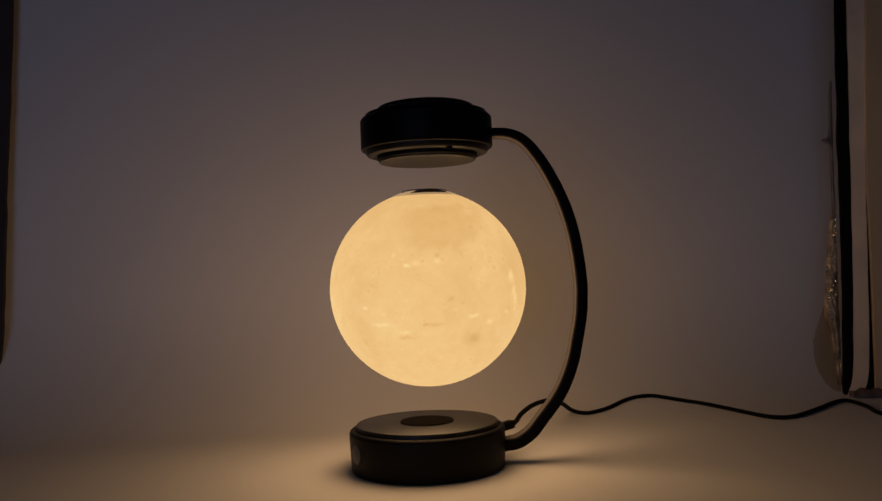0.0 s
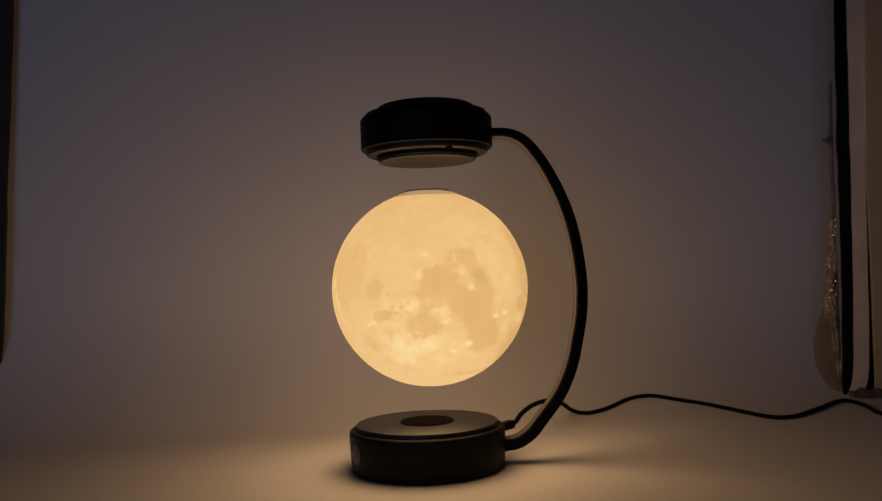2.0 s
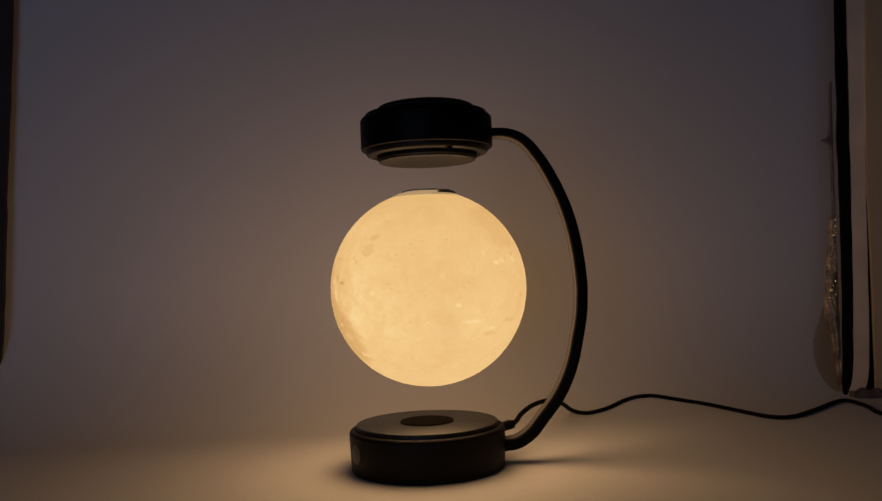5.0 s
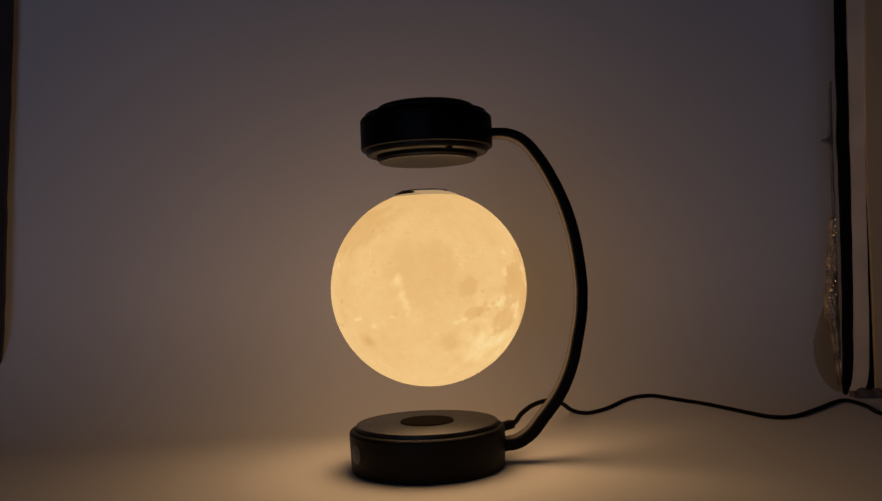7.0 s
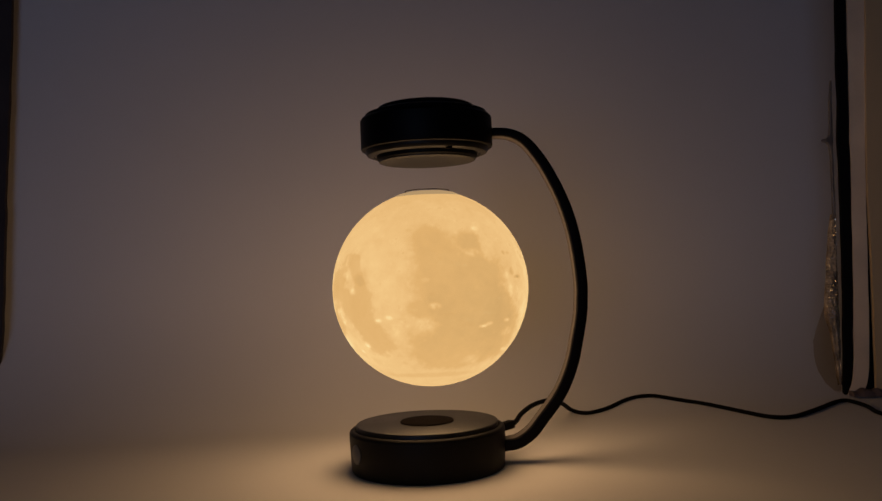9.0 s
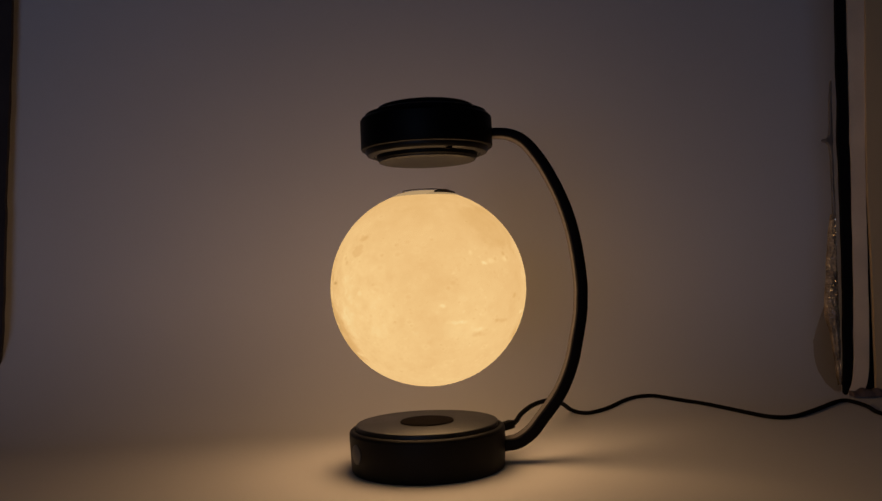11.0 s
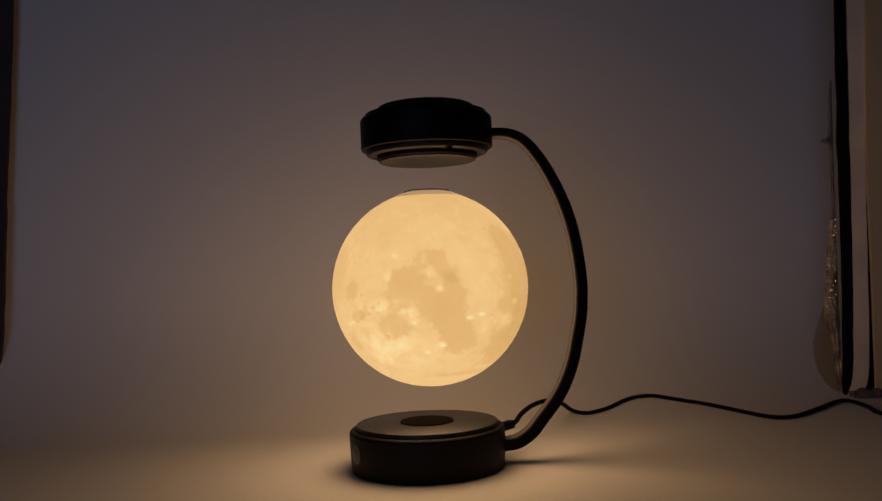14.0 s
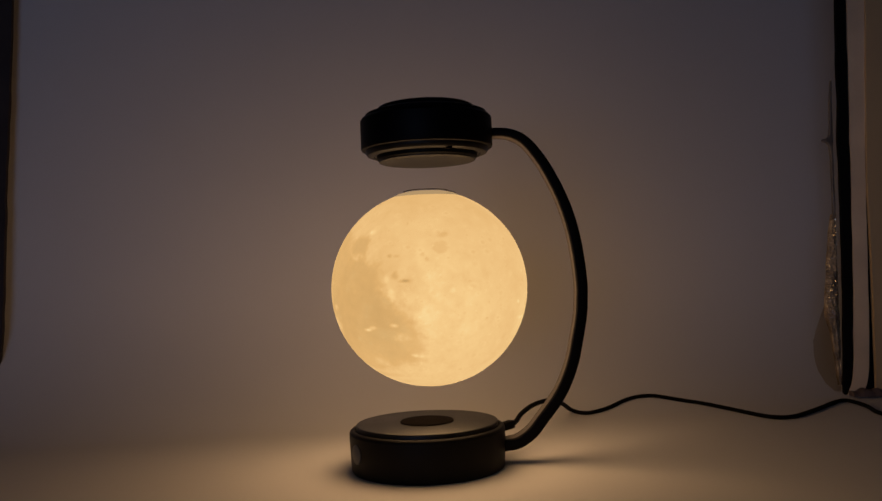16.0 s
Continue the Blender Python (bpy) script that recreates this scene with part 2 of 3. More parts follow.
def strip(name, z_x0_x1, y0, y1, mat, parent=None, ripple=0.0, seed=0.0, back=0.0, turn=0.0):
    """A hanging strip whose edges run through (height, one side, other side); it may lean back, or turn towards the lamp."""
    bm = bmesh.new()
    rings = []
    pts = spline([(z, a, b) for z, a, b in z_x0_x1], 10)
    for z, a, b in pts:
        k = ripple * noise.noise(Vector((seed, z * 25, 0)))
        j = ripple * noise.noise(Vector((seed + 7, z * 40, 0)))
        rings.append([bm.verts.new(c) for c in ((a + k, y0 + back * z, z), (b + j, y0 + back * z - turn, z), (b + j, y1 + back * z - turn, z), (a + k, y1 + back * z, z))])
    for p, q in zip(rings, rings[1:]):
        for i in range(4):
            bm.faces.new((p[i], p[(i + 1) % 4], q[(i + 1) % 4], q[i]))
    bm.faces.new(rings[0])
    bm.faces.new(rings[-1])
    return part(name, bm, mat, parent)


def shrink_to_view(ob):
    """Shrinks tent side and film along the camera's view, where the paper rises."""
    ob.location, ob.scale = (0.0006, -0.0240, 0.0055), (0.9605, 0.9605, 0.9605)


def build_tent():
    t = thing("light_tent_side", 0.44, 0.2, 0, "cream fabric tent side with black bound edge", "light tent", "tent sides")
    shrink_to_view(t)
    strip("binding", [(0.0, 0.4188, 0.4215), (0.0125, 0.4190, 0.4283), (0.0244, 0.4200, 0.4288), (0.144, 0.4240, 0.4338), (0.26, 0.4260, 0.4368), (0.405, 0.4302, 0.4403), (0.60, 0.436, 0.446)],
          0.253, 0.258, BLACK_CLOTH, t, 0.0012, 1.0)
    strip("flap", [(0.0, 0.4215, 0.4352), (0.03, 0.4290, 0.4429), (0.144, 0.4340, 0.4472), (0.23, 0.4364, 0.4494), (0.404, 0.4411, 0.4573), (0.60, 0.447, 0.465)],
          0.2520, 0.2555, LIGHT_FABRIC, t, 0.0006, 3.0, turn=0.003)
    strip("fabric_panel", [(0.0, 0.4475, 0.60), (0.0575, 0.4492, 0.60), (0.144, 0.4498, 0.60), (0.23, 0.4500, 0.60), (0.404, 0.4573, 0.60), (0.60, 0.465, 0.60)],
          0.2465, 0.2505, FABRIC, t, 0.0004, 5.0, turn=0.010)
    # black strip added behind the slit, standing in for its shade
    strip("slit_shade", [(0.0, 0.430, 0.455), (0.2, 0.440, 0.458), (0.60, 0.452, 0.470)], 0.2645, 0.2665, BLACK_CLOTH, t, 0.0, 6.0)
    bm = bmesh.new()
    rings = []
    for i in range(61):
        x = 0.4225 + 0.075 * i / 60
        h = 0.0060 + 0.0055 * noise.noise(Vector((x * 70, 2, 0))) + 0.002 * noise.noise(Vector((x * 200, 5, 0)))
        rings.append([bm.verts.new((x, 0.2480 + math.cos(radians(180 * k / 8)) * (0.006 + h * 0.4), max(0, math.sin(radians(180 * k / 8)) * h * (1 + 0.5 * noise.noise(Vector((x * 120, k, 3))))))) for k in range(9)])
    for a, b in zip(rings, rings[1:]):
        for k in range(8):
            bm.faces.new((a[k], a[k + 1], b[k + 1], b[k]))
        bm.faces.new((a[8], a[0], b[0], b[8]))
    bm.faces.new(rings[0])
    bm.faces.new(rings[-1])
    part("hem", bm, HEM, t, "crumpled dark hem at the foot")
    # left edge placed to fit the camera's view, close before the paper
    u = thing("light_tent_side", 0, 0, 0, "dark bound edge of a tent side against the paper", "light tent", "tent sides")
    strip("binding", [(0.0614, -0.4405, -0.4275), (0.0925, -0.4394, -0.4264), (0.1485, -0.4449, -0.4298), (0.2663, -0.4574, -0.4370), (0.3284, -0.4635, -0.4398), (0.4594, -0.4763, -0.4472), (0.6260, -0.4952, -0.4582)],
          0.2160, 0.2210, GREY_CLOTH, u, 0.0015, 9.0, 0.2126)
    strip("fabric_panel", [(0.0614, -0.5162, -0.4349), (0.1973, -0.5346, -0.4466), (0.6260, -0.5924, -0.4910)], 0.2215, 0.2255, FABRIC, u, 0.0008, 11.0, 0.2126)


def film_piece(name, edges, depth, mat, parent, lump, seed, label):
    """A crinkled upright piece of film between two edges (height, near side, far side)."""
    bm = bmesh.new()
    rings, n = [], 28
    for z, a, b in spline(edges, 14):
        ring = []
        for k in range(n):
            w = 2 * math.pi * k / n
            c = Vector((math.cos(w), math.sin(w), 0))
            d = 1 + lump * noise.noise(Vector((c.x * 2.0 + seed, c.y * 2.0, z * 55))) + 0.6 * lump * noise.noise(Vector((c.x * 5, c.y * 5 + seed, z * 190)))
            ring.append(bm.verts.new(((a + b) / 2 + c.x * (b - a) / 2 * (0.5 + 0.5 * d), 0.262 + c.y * depth * d, z)))
        rings.append(ring)
    for a, b in zip(rings, rings[1:]):
        for k in range(n):
            bm.faces.new((a[k], a[(k + 1) % n], b[(k + 1) % n], b[k]))
    bm.faces.new(rings[0])
    bm.faces.new(rings[-1])
    part(name, bm, mat, parent, label, sharp=60)


def build_wrap():
    """A bunched edge of clear film: a slack fold at the foot, a glittering crease above it."""
    w = thing("plastic_wrap", 0, 0, 0, "crumpled shiny plastic film bunched beside the black tent edge", "plastic wrap")
    shrink_to_view(w)
    film_piece("slack_fold", [(0.0005, 0.4165, 0.4190), (0.006, 0.4105, 0.4198), (0.0137, 0.4030, 0.4200), (0.0311, 0.3950, 0.4200), (0.0482, 0.3937, 0.4205), (0.062, 0.3955, 0.4205), (0.080, 0.4020, 0.4205), (0.100, 0.4100, 0.4205), (0.115, 0.4170, 0.4205)],
               0.0022, SLACK, w, 0.2, 2.0, "slack grey film fold")
    film_piece("glitter_crease", [(0.010, 0.4172, 0.4200), (0.03, 0.4150, 0.4202), (0.055, 0.4118, 0.4205), (0.0877, 0.4070, 0.4210), (0.1278, 0.4100, 0.4215), (0.150, 0.4125, 0.4215), (0.1735, 0.4155, 0.4220), (0.185, 0.4180, 0.4220)],
               0.0035, WRAP, w, 0.45, 5.0, "glittering amber crease")
    film_piece("upper_crease", [(0.185, 0.4195, 0.4225), (0.2312, 0.4200, 0.4232), (0.255, 0.4190, 0.4235), (0.2605, 0.4130, 0.4238), (0.2630, 0.4135, 0.4238), (0.268, 0.4195, 0.4240), (0.30, 0.4215, 0.4245), (0.3237, 0.4238, 0.4255)],
               0.002, FILM, w, 0.35, 8.0, "dull upper film edge")
    # small facets added for sparkle, tilted to mirror the globe towards the camera
    rng = random.Random(4)
    bm = bmesh.new()
    for i in range(64):
        z = 0.085 + 0.10 * rng.random() ** 1.2
        c = Vector((0.4082 + 0.06 * (z - 0.085) + 0.0085 * rng.random(), 0.2566, z))
        n = Vector((-0.66, -0.75, 0.0)) + Vector([rng.uniform(-0.20, 0.20) for _ in range(3)])
        turn = n.to_track_quat("Z", "Y").to_matrix()
        r = rng.uniform(0.0003, 0.0008)
        bm.faces.new([bm.verts.new(c + turn @ Vector((r * math.cos(a) * rng.uniform(0.6, 1.2), r * math.sin(a), 0))) for a in (0.3, 1.7, 3.0, 4.4, 5.5)])
    tagged(part("glints", bm, GLINT, w, "tiny mirror facets added for sparkle", smooth=False), kind="stuff")


# the lamp: round base, bent arm, round head, and the globe that floats between them
def build_stand():
    s = thing("levitating_lamp", 0, 0, 0, "black levitating lamp stand with round base and bent arm", "lamp")
    base = part("base", lathe([(0, 0.0018), (0.0534, 0.0018), (0.0542, 0.0022), (0.0546, 0.0032), (0.0555, 0.0240), (0.0555, 0.0285)]
                              + round_corner(0.0555, 0.0285, 0.0525, 0.0312) + [(0.0518, 0.0312), (0.0514, 0.0302), (0, 0.0302)]), BODY, s)
    part("top_plate", lathe([(0, 0.0302), (0.0508, 0.0302), (0.0508, 0.0330)] + round_corner(0.0508, 0.0330, 0.0497, 0.0342) + [(0, 0.0342)]), SATIN, base, "satin charcoal top plate")
    part("pad", lathe([(0, 0.0343), (0.0192, 0.0343), (0.0192, 0.0349), (0.0186, 0.0353), (0, 0.0353)]), PAD, base, "round dark centre pad")
    b = lathe([(0, 0), (0.0068, 0), (0.0068, 0.0006), (0.006, 0.001), (0, 0.001)], 48)
    q = part("touch_button", b, BUTTON, base, "round grey touch button")
    a = radians(209)
    q.matrix_local = Matrix.Translation((0.0550 * math.cos(a), 0.0550 * math.sin(a), 0.0178)) @ Euler((0, radians(90), a)).to_matrix().to_4x4() @ Matrix.Identity(4)
    run = [(0.0500, 0.0151), (0.0550, 0.0157), (0.0647, 0.0173), (0.0742, 0.0234), (0.0818, 0.0322), (0.0958, 0.0505), (0.1048, 0.0701), (0.1094, 0.0880), (0.1130, 0.1059), (0.1140, 0.1180), (0.1143, 0.1300), (0.1125, 0.1502), (0.1089, 0.1706), (0.1025, 0.1911), (0.0929, 0.2117), (0.0841, 0.2254), (0.0768, 0.2334), (0.0697, 0.2374), (0.0628, 0.2392), (0.0540, 0.2396), (0.0490, 0.2401)]
    def swell(u):
        """The arm is broader at the foot than at the head."""
        return 1.20 - 0.06 * u - 0.26 * min(1, max(0, (u - 0.62) / 0.3))
    arm = part("arm", sweep(spline([(x, 0.002, z) for x, z in run], 6), rounded(0.0068, 0.0165, 0.0012), (0, 1, 0), swell), ARM, s, "bent flat black arm")
    # this strip stands in for lamplight on the arm's inner face
    part("inner_lit_strip", sweep(spline([(x, 0.002, z) for x, z in run[1:-1]], 6), [(0.0036, -0.0068), (0.0036, 0.0042), (0.0030, 0.0042), (0.0030, -0.0068)], (0, 1, 0), swell), LIT_EDGE, arm, "pale strip painted for lamplight along the inner edge")
    head = part("head", lathe([(0, 0.2608), (0.0322, 0.2608), (0.0335, 0.2603), (0.0345, 0.2597), (0.0349, 0.2576), (0.0376, 0.2570), (0.0436, 0.2550), (0.0440, 0.2530), (0.0460, 0.2523), (0.0474, 0.2505),
                               (0.0474, 0.2306), (0.0470, 0.2296), (0.0462, 0.2292), (0, 0.2292)]), BLACK, s)
    part("collar", lathe([(0, 0.2291), (0.0444, 0.2291), (0.0442, 0.2274), (0.0430, 0.2256), (0.0408, 0.2248), (0.0385, 0.2248), (0.0380, 0.2256), (0, 0.2256)]), COLLAR, head, "stepped satin collar")
    part("magnet_ring", lathe([(0, 0.2255), (0.0362, 0.2255), (0.0360, 0.2226), (0.0352, 0.2218), (0, 0.2218)]), BLACK, head)
    part("magnet_plate", lathe([(0, 0.2217), (0.0350, 0.2217), (0.0348, 0.2208), (0.0338, 0.2203), (0.0300, 0.2204), (0.0200, 0.2209), (0.0080, 0.2211), (0, 0.2211)]), GREY, head, "grey underside plate")
    notch = part("notch", box(-0.0022, 0.0022, -0.0010, 0.0010, -0.0008, 0.0008, 0.0003), PAD, head)
    notch.location = (0.0155, -0.0382, 0.2248)
    for o in (head,):
        o.location.x = 0.0073
    return s


def moon_tone():
    """Brightness of the printed moon by longitude and latitude: seas, highlands, craters and rays."""
    marks = []

    def spot(lon, lat, w, h, amount):
        marks.append((lon, lat, w, h, amount))

    spot(14, 37, 22.7, 16.5, -0.50)
    spot(335, -12, 19.5, 12.0, 0.35)
    spot(353, -26, 17.8, 13.0, 0.25)
    spot(355, 14, 3.5, 1.2, 0.60)
    spot(7, 15, 1.8, 1.5, 0.60)
    spot(342, 19, 1.2, 1.2, 0.50)
    spot(7, 18, 1.2, 1.2, -0.70)
    spot(4, -19, 3.5, 0.9, -0.60)
    spot(348, -23, 5.4, 1.0, 0.60)
    spot(335, -18, 4.5, 0.9, 0.60)
    spot(28, -15, 1.7, 0.9, 0.80)
    spot(29, -28, 2.7, 2.7, -0.50)
    spot(13, -5, 1.5, 1.2, -0.60)
    spot(348, -26, 4.5, 1.3, -0.40)
    spot(54, 4, 3.3, 3.2, 0.70)
    spot(55, 7, 1.5, 2.4, 0.80)
    spot(57, -2, 1.8, 3.8, 0.80)
    spot(59, -9, 1.5, 3.9, 0.90)
    spot(38, -19, 3.0, 1.2, 0.70)
    spot(25, -15, 2.5, 0.9, 0.70)
    spot(50, -14, 1.8, 0.9, 0.60)
    spot(86, -18, 2.0, 1.2, 0.70)
    spot(28, -28, 4.9, 4.7, -0.45)
    spot(67, 11, 18.6, 18.0, -0.30)
    spot(90, -17, 2.4, 0.9, 0.90)
    spot(105, -8, 8.7, 2.4, 0.37)
    spot(109, -31, 13.5, 10.9, 0.45)
    spot(131, -16, 2.1, 5.5, 0.37)
    spot(81, -30, 4.1, 4.7, -0.35)
    spot(153, 7, 4.5, 3.0, -0.50)
    spot(118, 8, 2.4, 2.1, 0.74)
    spot(122, 19, 1.8, 1.2, 0.68)
    spot(131, 14, 6.5, 1.2, 0.56)
    spot(138, 17, 1.2, 2.8, 0.90)
    spot(139, 9, 4.5, 1.8, 0.80)
    spot(146, 0, 2.2, 1.8, 1.30)
    spot(126, -6, 7.4, 2.1, 0.68)
    spot(132, -13, 2.4, 5.4, 0.68)
    spot(115, -8, 3.6, 3.0, 0.56)
    spot(163, -16, 1.8, 0.9, 1.40)
    spot(170, -14, 1.9, 0.9, 1.20)
    spot(149, -32, 1.6, 1.0, 1.00)
    spot(115, -24, 1.5, 1.3, 0.56)
    spot(114, -13, 1.5, 1.2, 0.56)
    spot(102, -12, 4.6, 3.6, -0.35)
    spot(126, -37, 20.6, 8.8, 0.50)
    spot(196, -9, 2.6, 1.5, 1.40)
    spot(170, 0, 8.8, 7.4, 0.35)
    spot(159, 14, 9.0, 7.9, 0.35)
    spot(148, -31, 1.6, 1.4, 1.00)
    spot(138, -36, 1.4, 1.1, 0.90)
    spot(224, -21, 2.4, 0.9, 1.00)
    spot(173, -21, 2.9, 3.1, 0.50)
    spot(226, -21, 1.5, 0.9, 1.50)
    spot(229, -20, 3.0, 0.9, 1.00)
    spot(244, -19, 1.4, 0.9, 0.90)
    spot(225, 34, 3.6, 1.4, 0.70)
    spot(219, 19, 3.5, 1.9, 0.60)
    spot(256, -38, 4.7, 1.5, 0.70)
    spot(223, -43, 4.5, 3.6, 0.60)
    spot(191, 5, 2.6, 1.2, 0.60)
    spot(246, 8, 2.1, 1.8, -0.90)
    spot(252, 5, 1.9, 0.9, -0.80)
    spot(246, 19, 1.4, 0.9, -0.60)
    spot(278, 4, 18.9, 26.5, 0.45)
    spot(269, -30, 18.0, 17.0, 0.30)
    spot(273, 30, 2.8, 1.4, -0.70)
    spot(250, 5, 2.4, 0.9, -0.90)
    spot(242, 19, 1.2, 0.9, -0.90)
    spot(261, 19, 0.9, 1.2, -0.60)
    spot(263, 16, 0.9, 1.2, -0.60)
    spot(241, 6, 1.8, 1.8, 0.60)
    spot(244, -1, 2.4, 3.5, 0.60)
    spot(253, -38, 1.8, 1.1, 1.00)
    spot(247, -26, 4.2, 2.0, 0.60)
    spot(276, -1, 1.9, 1.5, 0.60)
    spot(242, -19, 1.5, 0.9, 0.90)
    spot(350, 13, 2.5, 0.9, 1.10)
    spot(324, -9, 1.5, 0.9, 1.00)
    spot(330, -18, 5.3, 0.9, 0.60)
    spot(359, -19, 1.3, 0.9, -0.70)
    spot(296, -22, 14.4, 10.8, 0.25)
    spot(346, -26, 2.4, 1.6, -0.40)
    spot(276, 13, 17.1, 15.1, 0.15)
    spot(275, -17, 15.5, 18.5, 0.22)
    spot(264, -4, 9.2, 20.6, 0.22)
    # dark pits among the pale ground west of the round plain
    for lon, lat, r in ((112, -7, 0.9), (108, -9, 1.1), (105, -12, 0.8), (111, -11, 0.7), (103, -8, 0.9), (99, -15, 1.0), (114, -25, 0.8), (101, -2, 0.7)):
        spot(lon, lat, r * 1.3, r, -0.7)
    for lon, lat in ((110, -9), (106, -10), (113, -10), (116, -9), (122, -9), (127, -11), (131, -17), (104, -14)):
        spot(lon, lat, 1.6, 1.0, 0.45)
    return marks


# dark plains of the printed globe: longitude, latitude, half width, half height in degrees, depth
EAST_SEAS = ((119.6, -19.5, 8.8, 7.4, 0.52), (128, 5, 11.5, 8.0, 0.50), (124, -4, 6.5, 5.0, 0.46), (134, 12, 6.0, 4.0, 0.40), (145, 17, 5.6, 4.4, 0.44), (148, 11, 4.0, 4.6, 0.42), (152, 5, 3.6, 4.0, 0.46), (138, 19, 3.0, 2.2, 0.36),
             (147, -10, 12.5, 9.0, 0.55), (139, -4, 5.0, 4.5, 0.45), (153, -2, 6.0, 5.0, 0.50), (158, -29, 10.5, 9.5, 0.52), (153, -20, 7.0, 5.0, 0.52), (271, 22.5, 4.4, 4.2, 0.46),
             (93, 1, 5.3, 5.6, 0.42), (94, -14, 4.2, 3.4, 0.42), (99, -12, 2.4, 2.0, 0.40))
WEST_SEAS = ((196, 22, 11.0, 12.5, 0.64), (193, 31, 6.0, 5.0, 0.54), (219, 26, 7.5, 6.0, 0.69), (201, 5, 17.0, 13.0, 0.64), (222, 6, 14.0, 13.0, 0.76),
             (213, -8, 22.0, 12.0, 0.72), (229, -18, 23.0, 15.0, 0.78), (240, -32, 16.0, 14.0, 0.74), (198, -34, 17.0, 13.5, 0.68), (212, -42, 14.0, 6.0, 0.64),
             (186, -10, 5.0, 4.0, 0.50), (190, -56, 26.0, 2.6, 0.40))


def plains(glon, glat, ragged):
    """How deep in a dark plain each place lies: fields that run into one another, with ragged shores."""
    deep = np.zeros_like(glon)
    for seas, soft in ((EAST_SEAS, 0.05), (WEST_SEAS, 0.10)):
        field, weight = np.zeros_like(glon), np.zeros_like(glon)
        for lon, lat, w, h, amount in seas:
            dl = (np.degrees(glon) - lon + 180) % 360 - 180
            e = np.exp(-1.2 * ((dl * np.cos(glat) / w) ** 2 + ((np.degrees(glat) - lat) / h) ** 2))
            field += e
            weight += e * amount
        shore = 1 / (1 + np.exp(np.clip((0.36 + ragged - field) / soft, -30, 30)))
        deep = np.maximum(deep, shore * weight / np.maximum(field, 1e-6))
    return deep


def pocks(lons, lats, tone, deep, count):
    """Small craters with a pale rim and a darker floor, fewer on the dark plains."""
    rng = np.random.default_rng(12)
    for _ in range(count):
        lon, lat = rng.uniform(0, 360), math.degrees(math.asin(rng.uniform(-0.92, 0.80)))
        r = 0.55 + 1.5 * rng.random() ** 3
        rim, floor = rng.uniform(0.0, 0.06), rng.uniform(-0.04, 0.12)
        rows = np.nonzero(np.abs(lats - lat) < 3 * r)[0]
        if not len(rows):
            continue
        dl = ((lons[None, :] - lon + 180) % 360 - 180) * np.cos(np.radians(lats[rows]))[:, None]
        q = np.hypot(dl, (lats[rows] - lat)[:, None] * 1.25) / r
        tone[rows] += (rim * np.exp(-((q - 1.1) / 0.5) ** 2) - floor * np.exp(-(q / 0.8) ** 3)) * (1 - 1.7 * deep[rows])


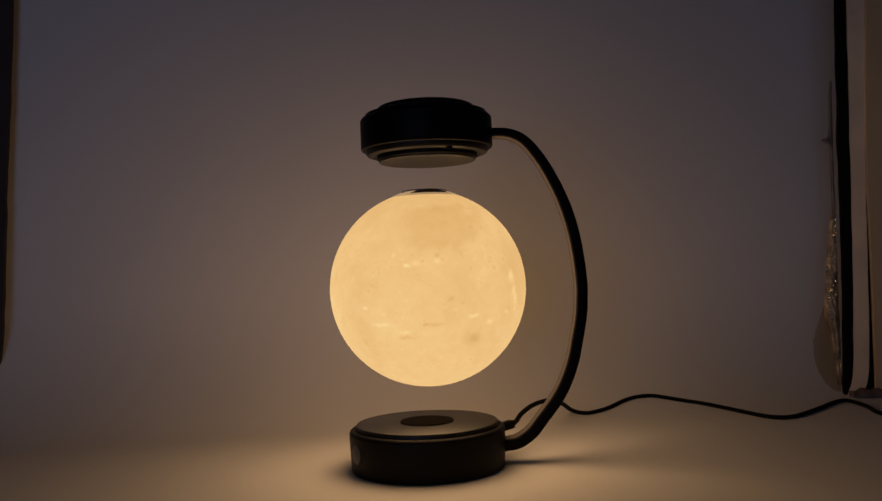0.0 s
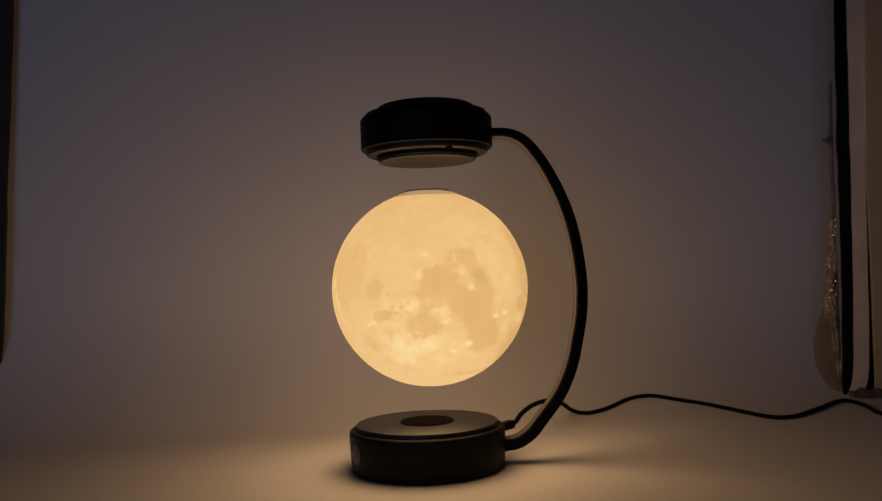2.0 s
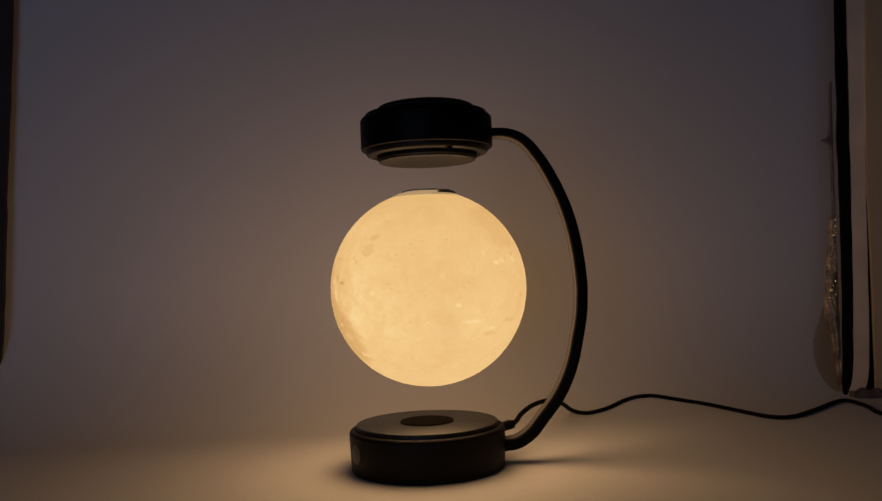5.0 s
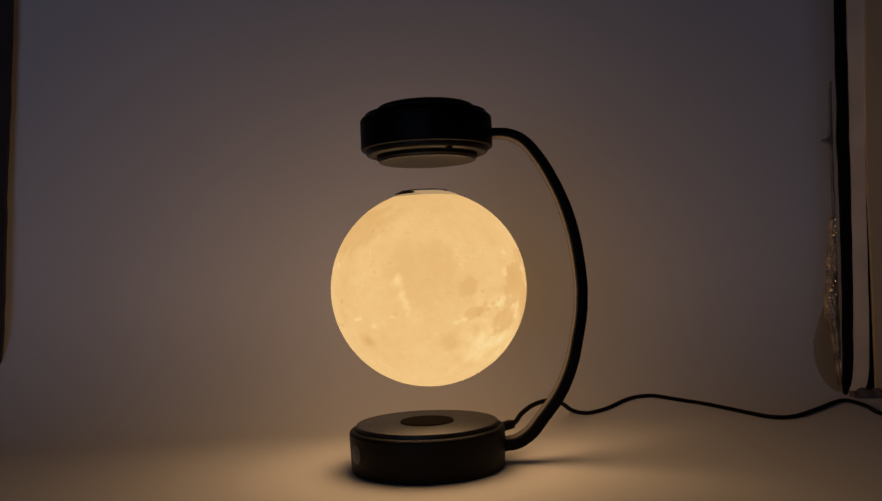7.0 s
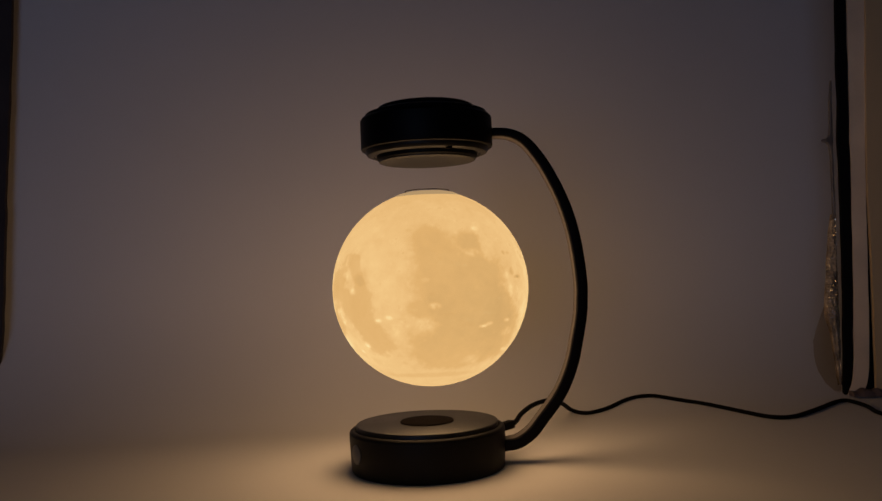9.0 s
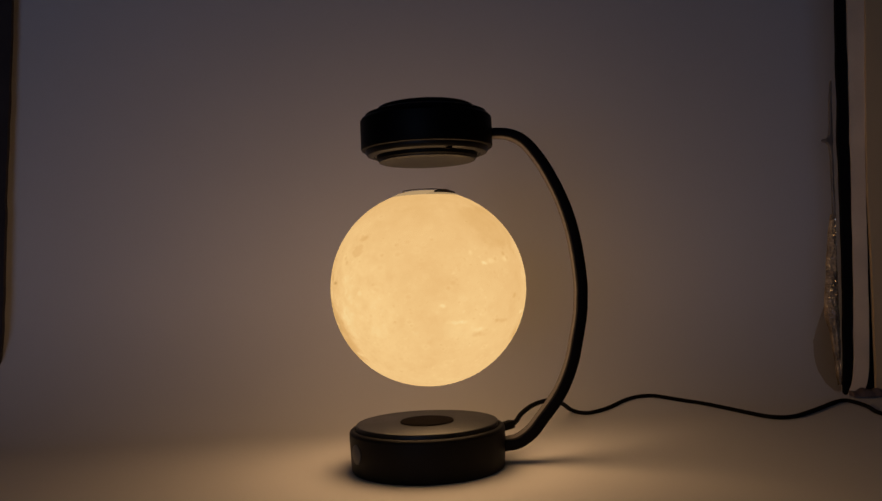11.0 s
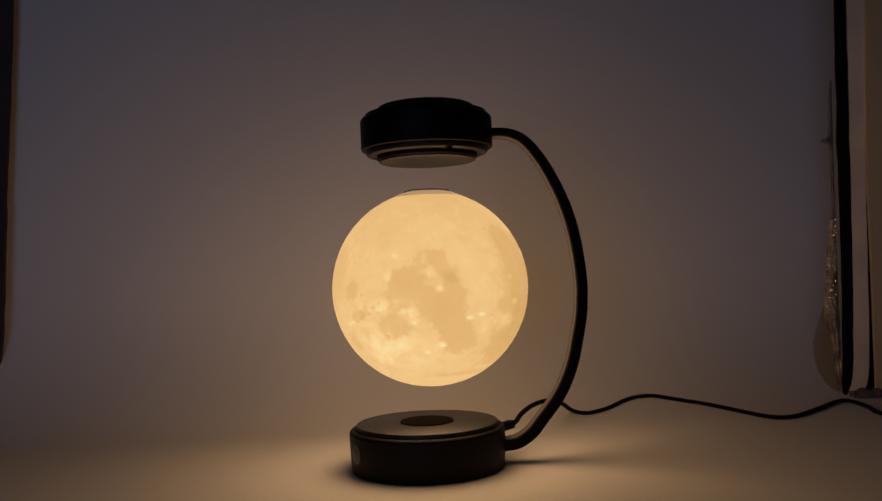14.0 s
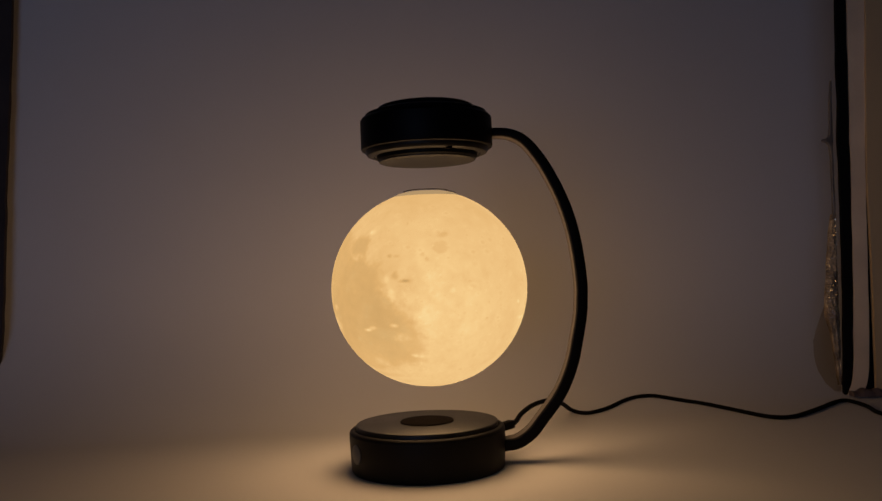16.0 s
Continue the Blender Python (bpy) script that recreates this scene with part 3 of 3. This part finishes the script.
def build_globe():
    g = thing("moon_globe", *GLOBE, "glowing warm yellow moon globe floating in the lamp", "lamp globe")
    nlon, nlat = 720, 360
    top = math.degrees(math.acos(0.0255 / R))
    lats = np.linspace(-89.6, top, nlat)
    lons = np.arange(nlon) * 360 / nlon
    lo, la = np.meshgrid(np.radians(lons), np.radians(lats))
    d = np.stack([np.cos(la) * np.sin(lo), -np.cos(la) * np.cos(lo), np.sin(la)], -1).reshape(-1, 3)
    rough = np.array([(noise.fractal(Vector(p) * 2.2, 1.0, 2.0, 5), noise.fractal(Vector(p) * 7 + Vector((9, 3, 1)), 0.8, 2.0, 4),
                       noise.noise(Vector(p) * 3.1 + Vector((4, 8, 2))), noise.noise(Vector(p) * 9 + Vector((1, 7, 5))),
                       noise.fractal(Vector(p) * 8 + Vector((3, 5, 11)), 0.8, 2.0, 4)) for p in d])
    tone = 0.53 + 0.06 * rough[:, 0] + 0.04 * rough[:, 1]
    speck = np.array([(noise.noise(Vector(p) * 26), noise.noise(Vector(p) * 40 + Vector((6, 2, 9)))) for p in d])
    glon, glat = lo.ravel(), la.ravel()
    deep = plains(glon, glat, 0.10 * rough[:, 0] + 0.13 * rough[:, 1] + 0.13 * rough[:, 4] + 0.10 * speck[:, 0] + 0.05 * speck[:, 1])
    # pale highlands round the eastern plains
    pale = np.exp(-(((np.degrees(glon) - 112 + 180) % 360 - 180) / 26) ** 2 - ((np.degrees(glat) + 26) / 22) ** 2)
    tone = tone + pale * (0.11 + 0.12 * rough[:, 1])
    tone = tone - deep * (0.42 + 0.07 * rough[:, 1] + 0.12 * rough[:, 0]) - 0.25 * deep * (tone - 0.53)
    for lon, lat, w, h, amount in sorted(moon_tone(), key=lambda q: (min(q[2], q[3]) < 4.5, q[4] < 0, -q[2])):
        if amount > 0 and w > 2.2 * h and h < 2:
            w = 0.65 * w
        size = min(w, h)
        push = min(3.5, 0.28 * size + 0.4)
        dl = (np.degrees(glon) - lon + 180) % 360 - 180
        x, y = (dl * np.cos(glat) + push * rough[:, 1]) / w, (np.degrees(glat) - lat + push * rough[:, 4]) / h
        q = np.sqrt(x * x + y * y)
        if max(w, h) > 5:
            q = q + min(1.0, size / 14) * (0.22 * rough[:, 2] + 0.14 * rough[:, 3])
        if amount < 0 and max(w, h) > 5:
            k = 1 / (1 + np.exp((q - 1) / 0.09))
            tone = np.minimum(tone, tone * (1 - k) + k * np.maximum(0.05, 0.52 + 0.33 * amount + 0.035 * rough[:, 1] + 0.03 * rough[:, 0]))
        else:
            k = 1 / (1 + np.exp((q - 1) / (0.2 if size < 5 else 0.3)))
            if max(w, h) > 2.4 and amount > 0:
                k = k * np.clip(0.75 + 0.2 * rough[:, 1] + 0.15 * rough[:, 4], 0.3, 1.1) if size > 6 else k * np.clip(0.68 + 0.55 * speck[:, 0] + 0.5 * rough[:, 1] + 0.3 * rough[:, 4], 0.1, 1.25)
            tone = tone + k * amount * 0.30
    # falloff of the inner light put into the tone: dimmer above, brighter below
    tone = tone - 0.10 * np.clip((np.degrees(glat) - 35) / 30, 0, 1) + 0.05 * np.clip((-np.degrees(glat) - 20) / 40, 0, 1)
    rugged = np.clip(0.5 + 0.9 * rough[:, 0], 0, 1)
    tone = tone + rugged * (0.35 * np.clip(speck[:, 0] - 0.42, 0, 0.4) - 0.45 * np.clip(speck[:, 1] - 0.45, 0, 0.4)) * (tone > 0.42)
    tone = tone.reshape(nlat, nlon)
    pocks(lons, lats, tone, deep.reshape(nlat, nlon), 700)
    tone = np.clip(tone.ravel(), 0.02, 1)
    v = d * (R * (1 + 0.0035 * (tone - 0.5)))[:, None]
    faces = [(j * nlon + i, j * nlon + (i + 1) % nlon, (j + 1) * nlon + (i + 1) % nlon, (j + 1) * nlon + i) for j in range(nlat - 1) for i in range(nlon)]
    faces.append(tuple(reversed(range(nlon))))
    faces.append(tuple((nlat - 1) * nlon + i for i in range(nlon)))
    me = bpy.data.meshes.new("shell")
    me.from_pydata([tuple(p) for p in v], [], faces)
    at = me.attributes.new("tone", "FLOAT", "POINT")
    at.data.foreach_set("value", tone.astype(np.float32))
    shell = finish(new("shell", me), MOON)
    shell.parent = g
    tagged(shell, "glowing printed shell with seas and craters")
    z = 0.0652
    lid = part("lid", lathe([(0.0252, z), (0.0232, z + 0.0012), (0.0200, z + 0.0026), (0.0150, z + 0.0038), (0, z + 0.0042)], 64), LID, shell, "milky plastic top lid")
    ring = part("lid_ring", lathe([(0.0162, z + 0.0042), (0.0162, z + 0.0047), (0.0154, z + 0.0049), (0.0152, z + 0.0044)], 64), BROWN, lid, "thin dark ring")
    bm = bmesh.new()
    rows = []
    for i in range(25):
        u = -1 + 2 * i / 24
        a = radians(12 + 52 * u)
        k = 1 - u * u * 0.75
        rows.append([bm.verts.new((r * math.sin(a), -r * math.cos(a), z + h * k)) for r, h in ((0.0225, 0.0002), (0.0221, 0.0030), (0.0185, 0.0046), (0.0165, 0.0046), (0.0165, 0.0002))])
    for a, b in zip(rows, rows[1:]):
        for i in range(5):
            bm.faces.new((a[i], a[(i + 1) % 5], b[(i + 1) % 5], b[i]))
    bm.faces.new(rows[0])
    bm.faces.new(rows[-1])
    part("catch", bm, BROWN, lid, "dark brown catch on the lid's rim")
    return g


def build_cable():
    c = thing("power_cable", 0, 0, 0, "thin black power cable lying wavy on the paper", "cable")
    run = [(0.0618, 0.0330, 0.0234), (0.0672, 0.0450, 0.0236), (0.0726, 0.0600, 0.0265), (0.0838, 0.0850, 0.0288), (0.0983, 0.1100, 0.0286), (0.1101, 0.1350, 0.0239), (0.1195, 0.1580, 0.0176),
           (0.1299, 0.1857, 0.0081), (0.1368, 0.1828, 0.0055), (0.1446, 0.1798, 0.0050), (0.1526, 0.1833, 0.0053), (0.1609, 0.1883, 0.0061), (0.1725, 0.1980, 0.0078), (0.1843, 0.2082, 0.0104),
           (0.1956, 0.2147, 0.0122), (0.2068, 0.2178, 0.0129), (0.2166, 0.2176, 0.0126), (0.2257, 0.2147, 0.0113), (0.2430, 0.2069, 0.0086), (0.2584, 0.1992, 0.0065), (0.2777, 0.1779, 0.0038),
           (0.2907, 0.1431, 0.0037), (0.2983, 0.1310, 0.0037), (0.3077, 0.1274, 0.0037), (0.3218, 0.1344, 0.0037), (0.3474, 0.1587, 0.0037), (0.3769, 0.1893, 0.0039), (0.3914, 0.1977, 0.0045),
           (0.3978, 0.1911, 0.0039), (0.3978, 0.1658, 0.0037), (0.3909, 0.1272, 0.0037), (0.4000, 0.0631, 0.0037), (0.4400, 0.0000, 0.0037), (0.6000, -0.0500, 0.0037)]
    part("cord", sweep(spline(run, 6), circle(0.0019), (0, 0, 1)), RUBBER, c)
    p = part("plug", sweep([Vector((0.0485, 0.0180, 0.0236)), Vector((0.054, 0.0235, 0.0236)), Vector((0.0600, 0.0310, 0.0236)), Vector((0.0630, 0.0355, 0.0236))], rounded(0.0066, 0.0060, 0.0012), (0, 0, 1)), RUBBER, c, "small black plug")


build_room()
build_table()
build_backdrop()
build_tent()
build_wrap()
stand = build_stand()
globe = build_globe()
build_cable()


def motions():
    """The globe spins clockwise from above and sways a little once each turn."""
    rows = []
    for i in range(33):
        t = i * 0.5
        a = SPIN * t
        sway = 0.0009 * math.cos(radians(a - 178))
        rows.append((t, Matrix.Translation((GLOBE.x + sway, GLOBE.y, GLOBE.z)) @ pose(0, 0, 0, 0, 0, -a)))
    walk(globe, rows)


motions()
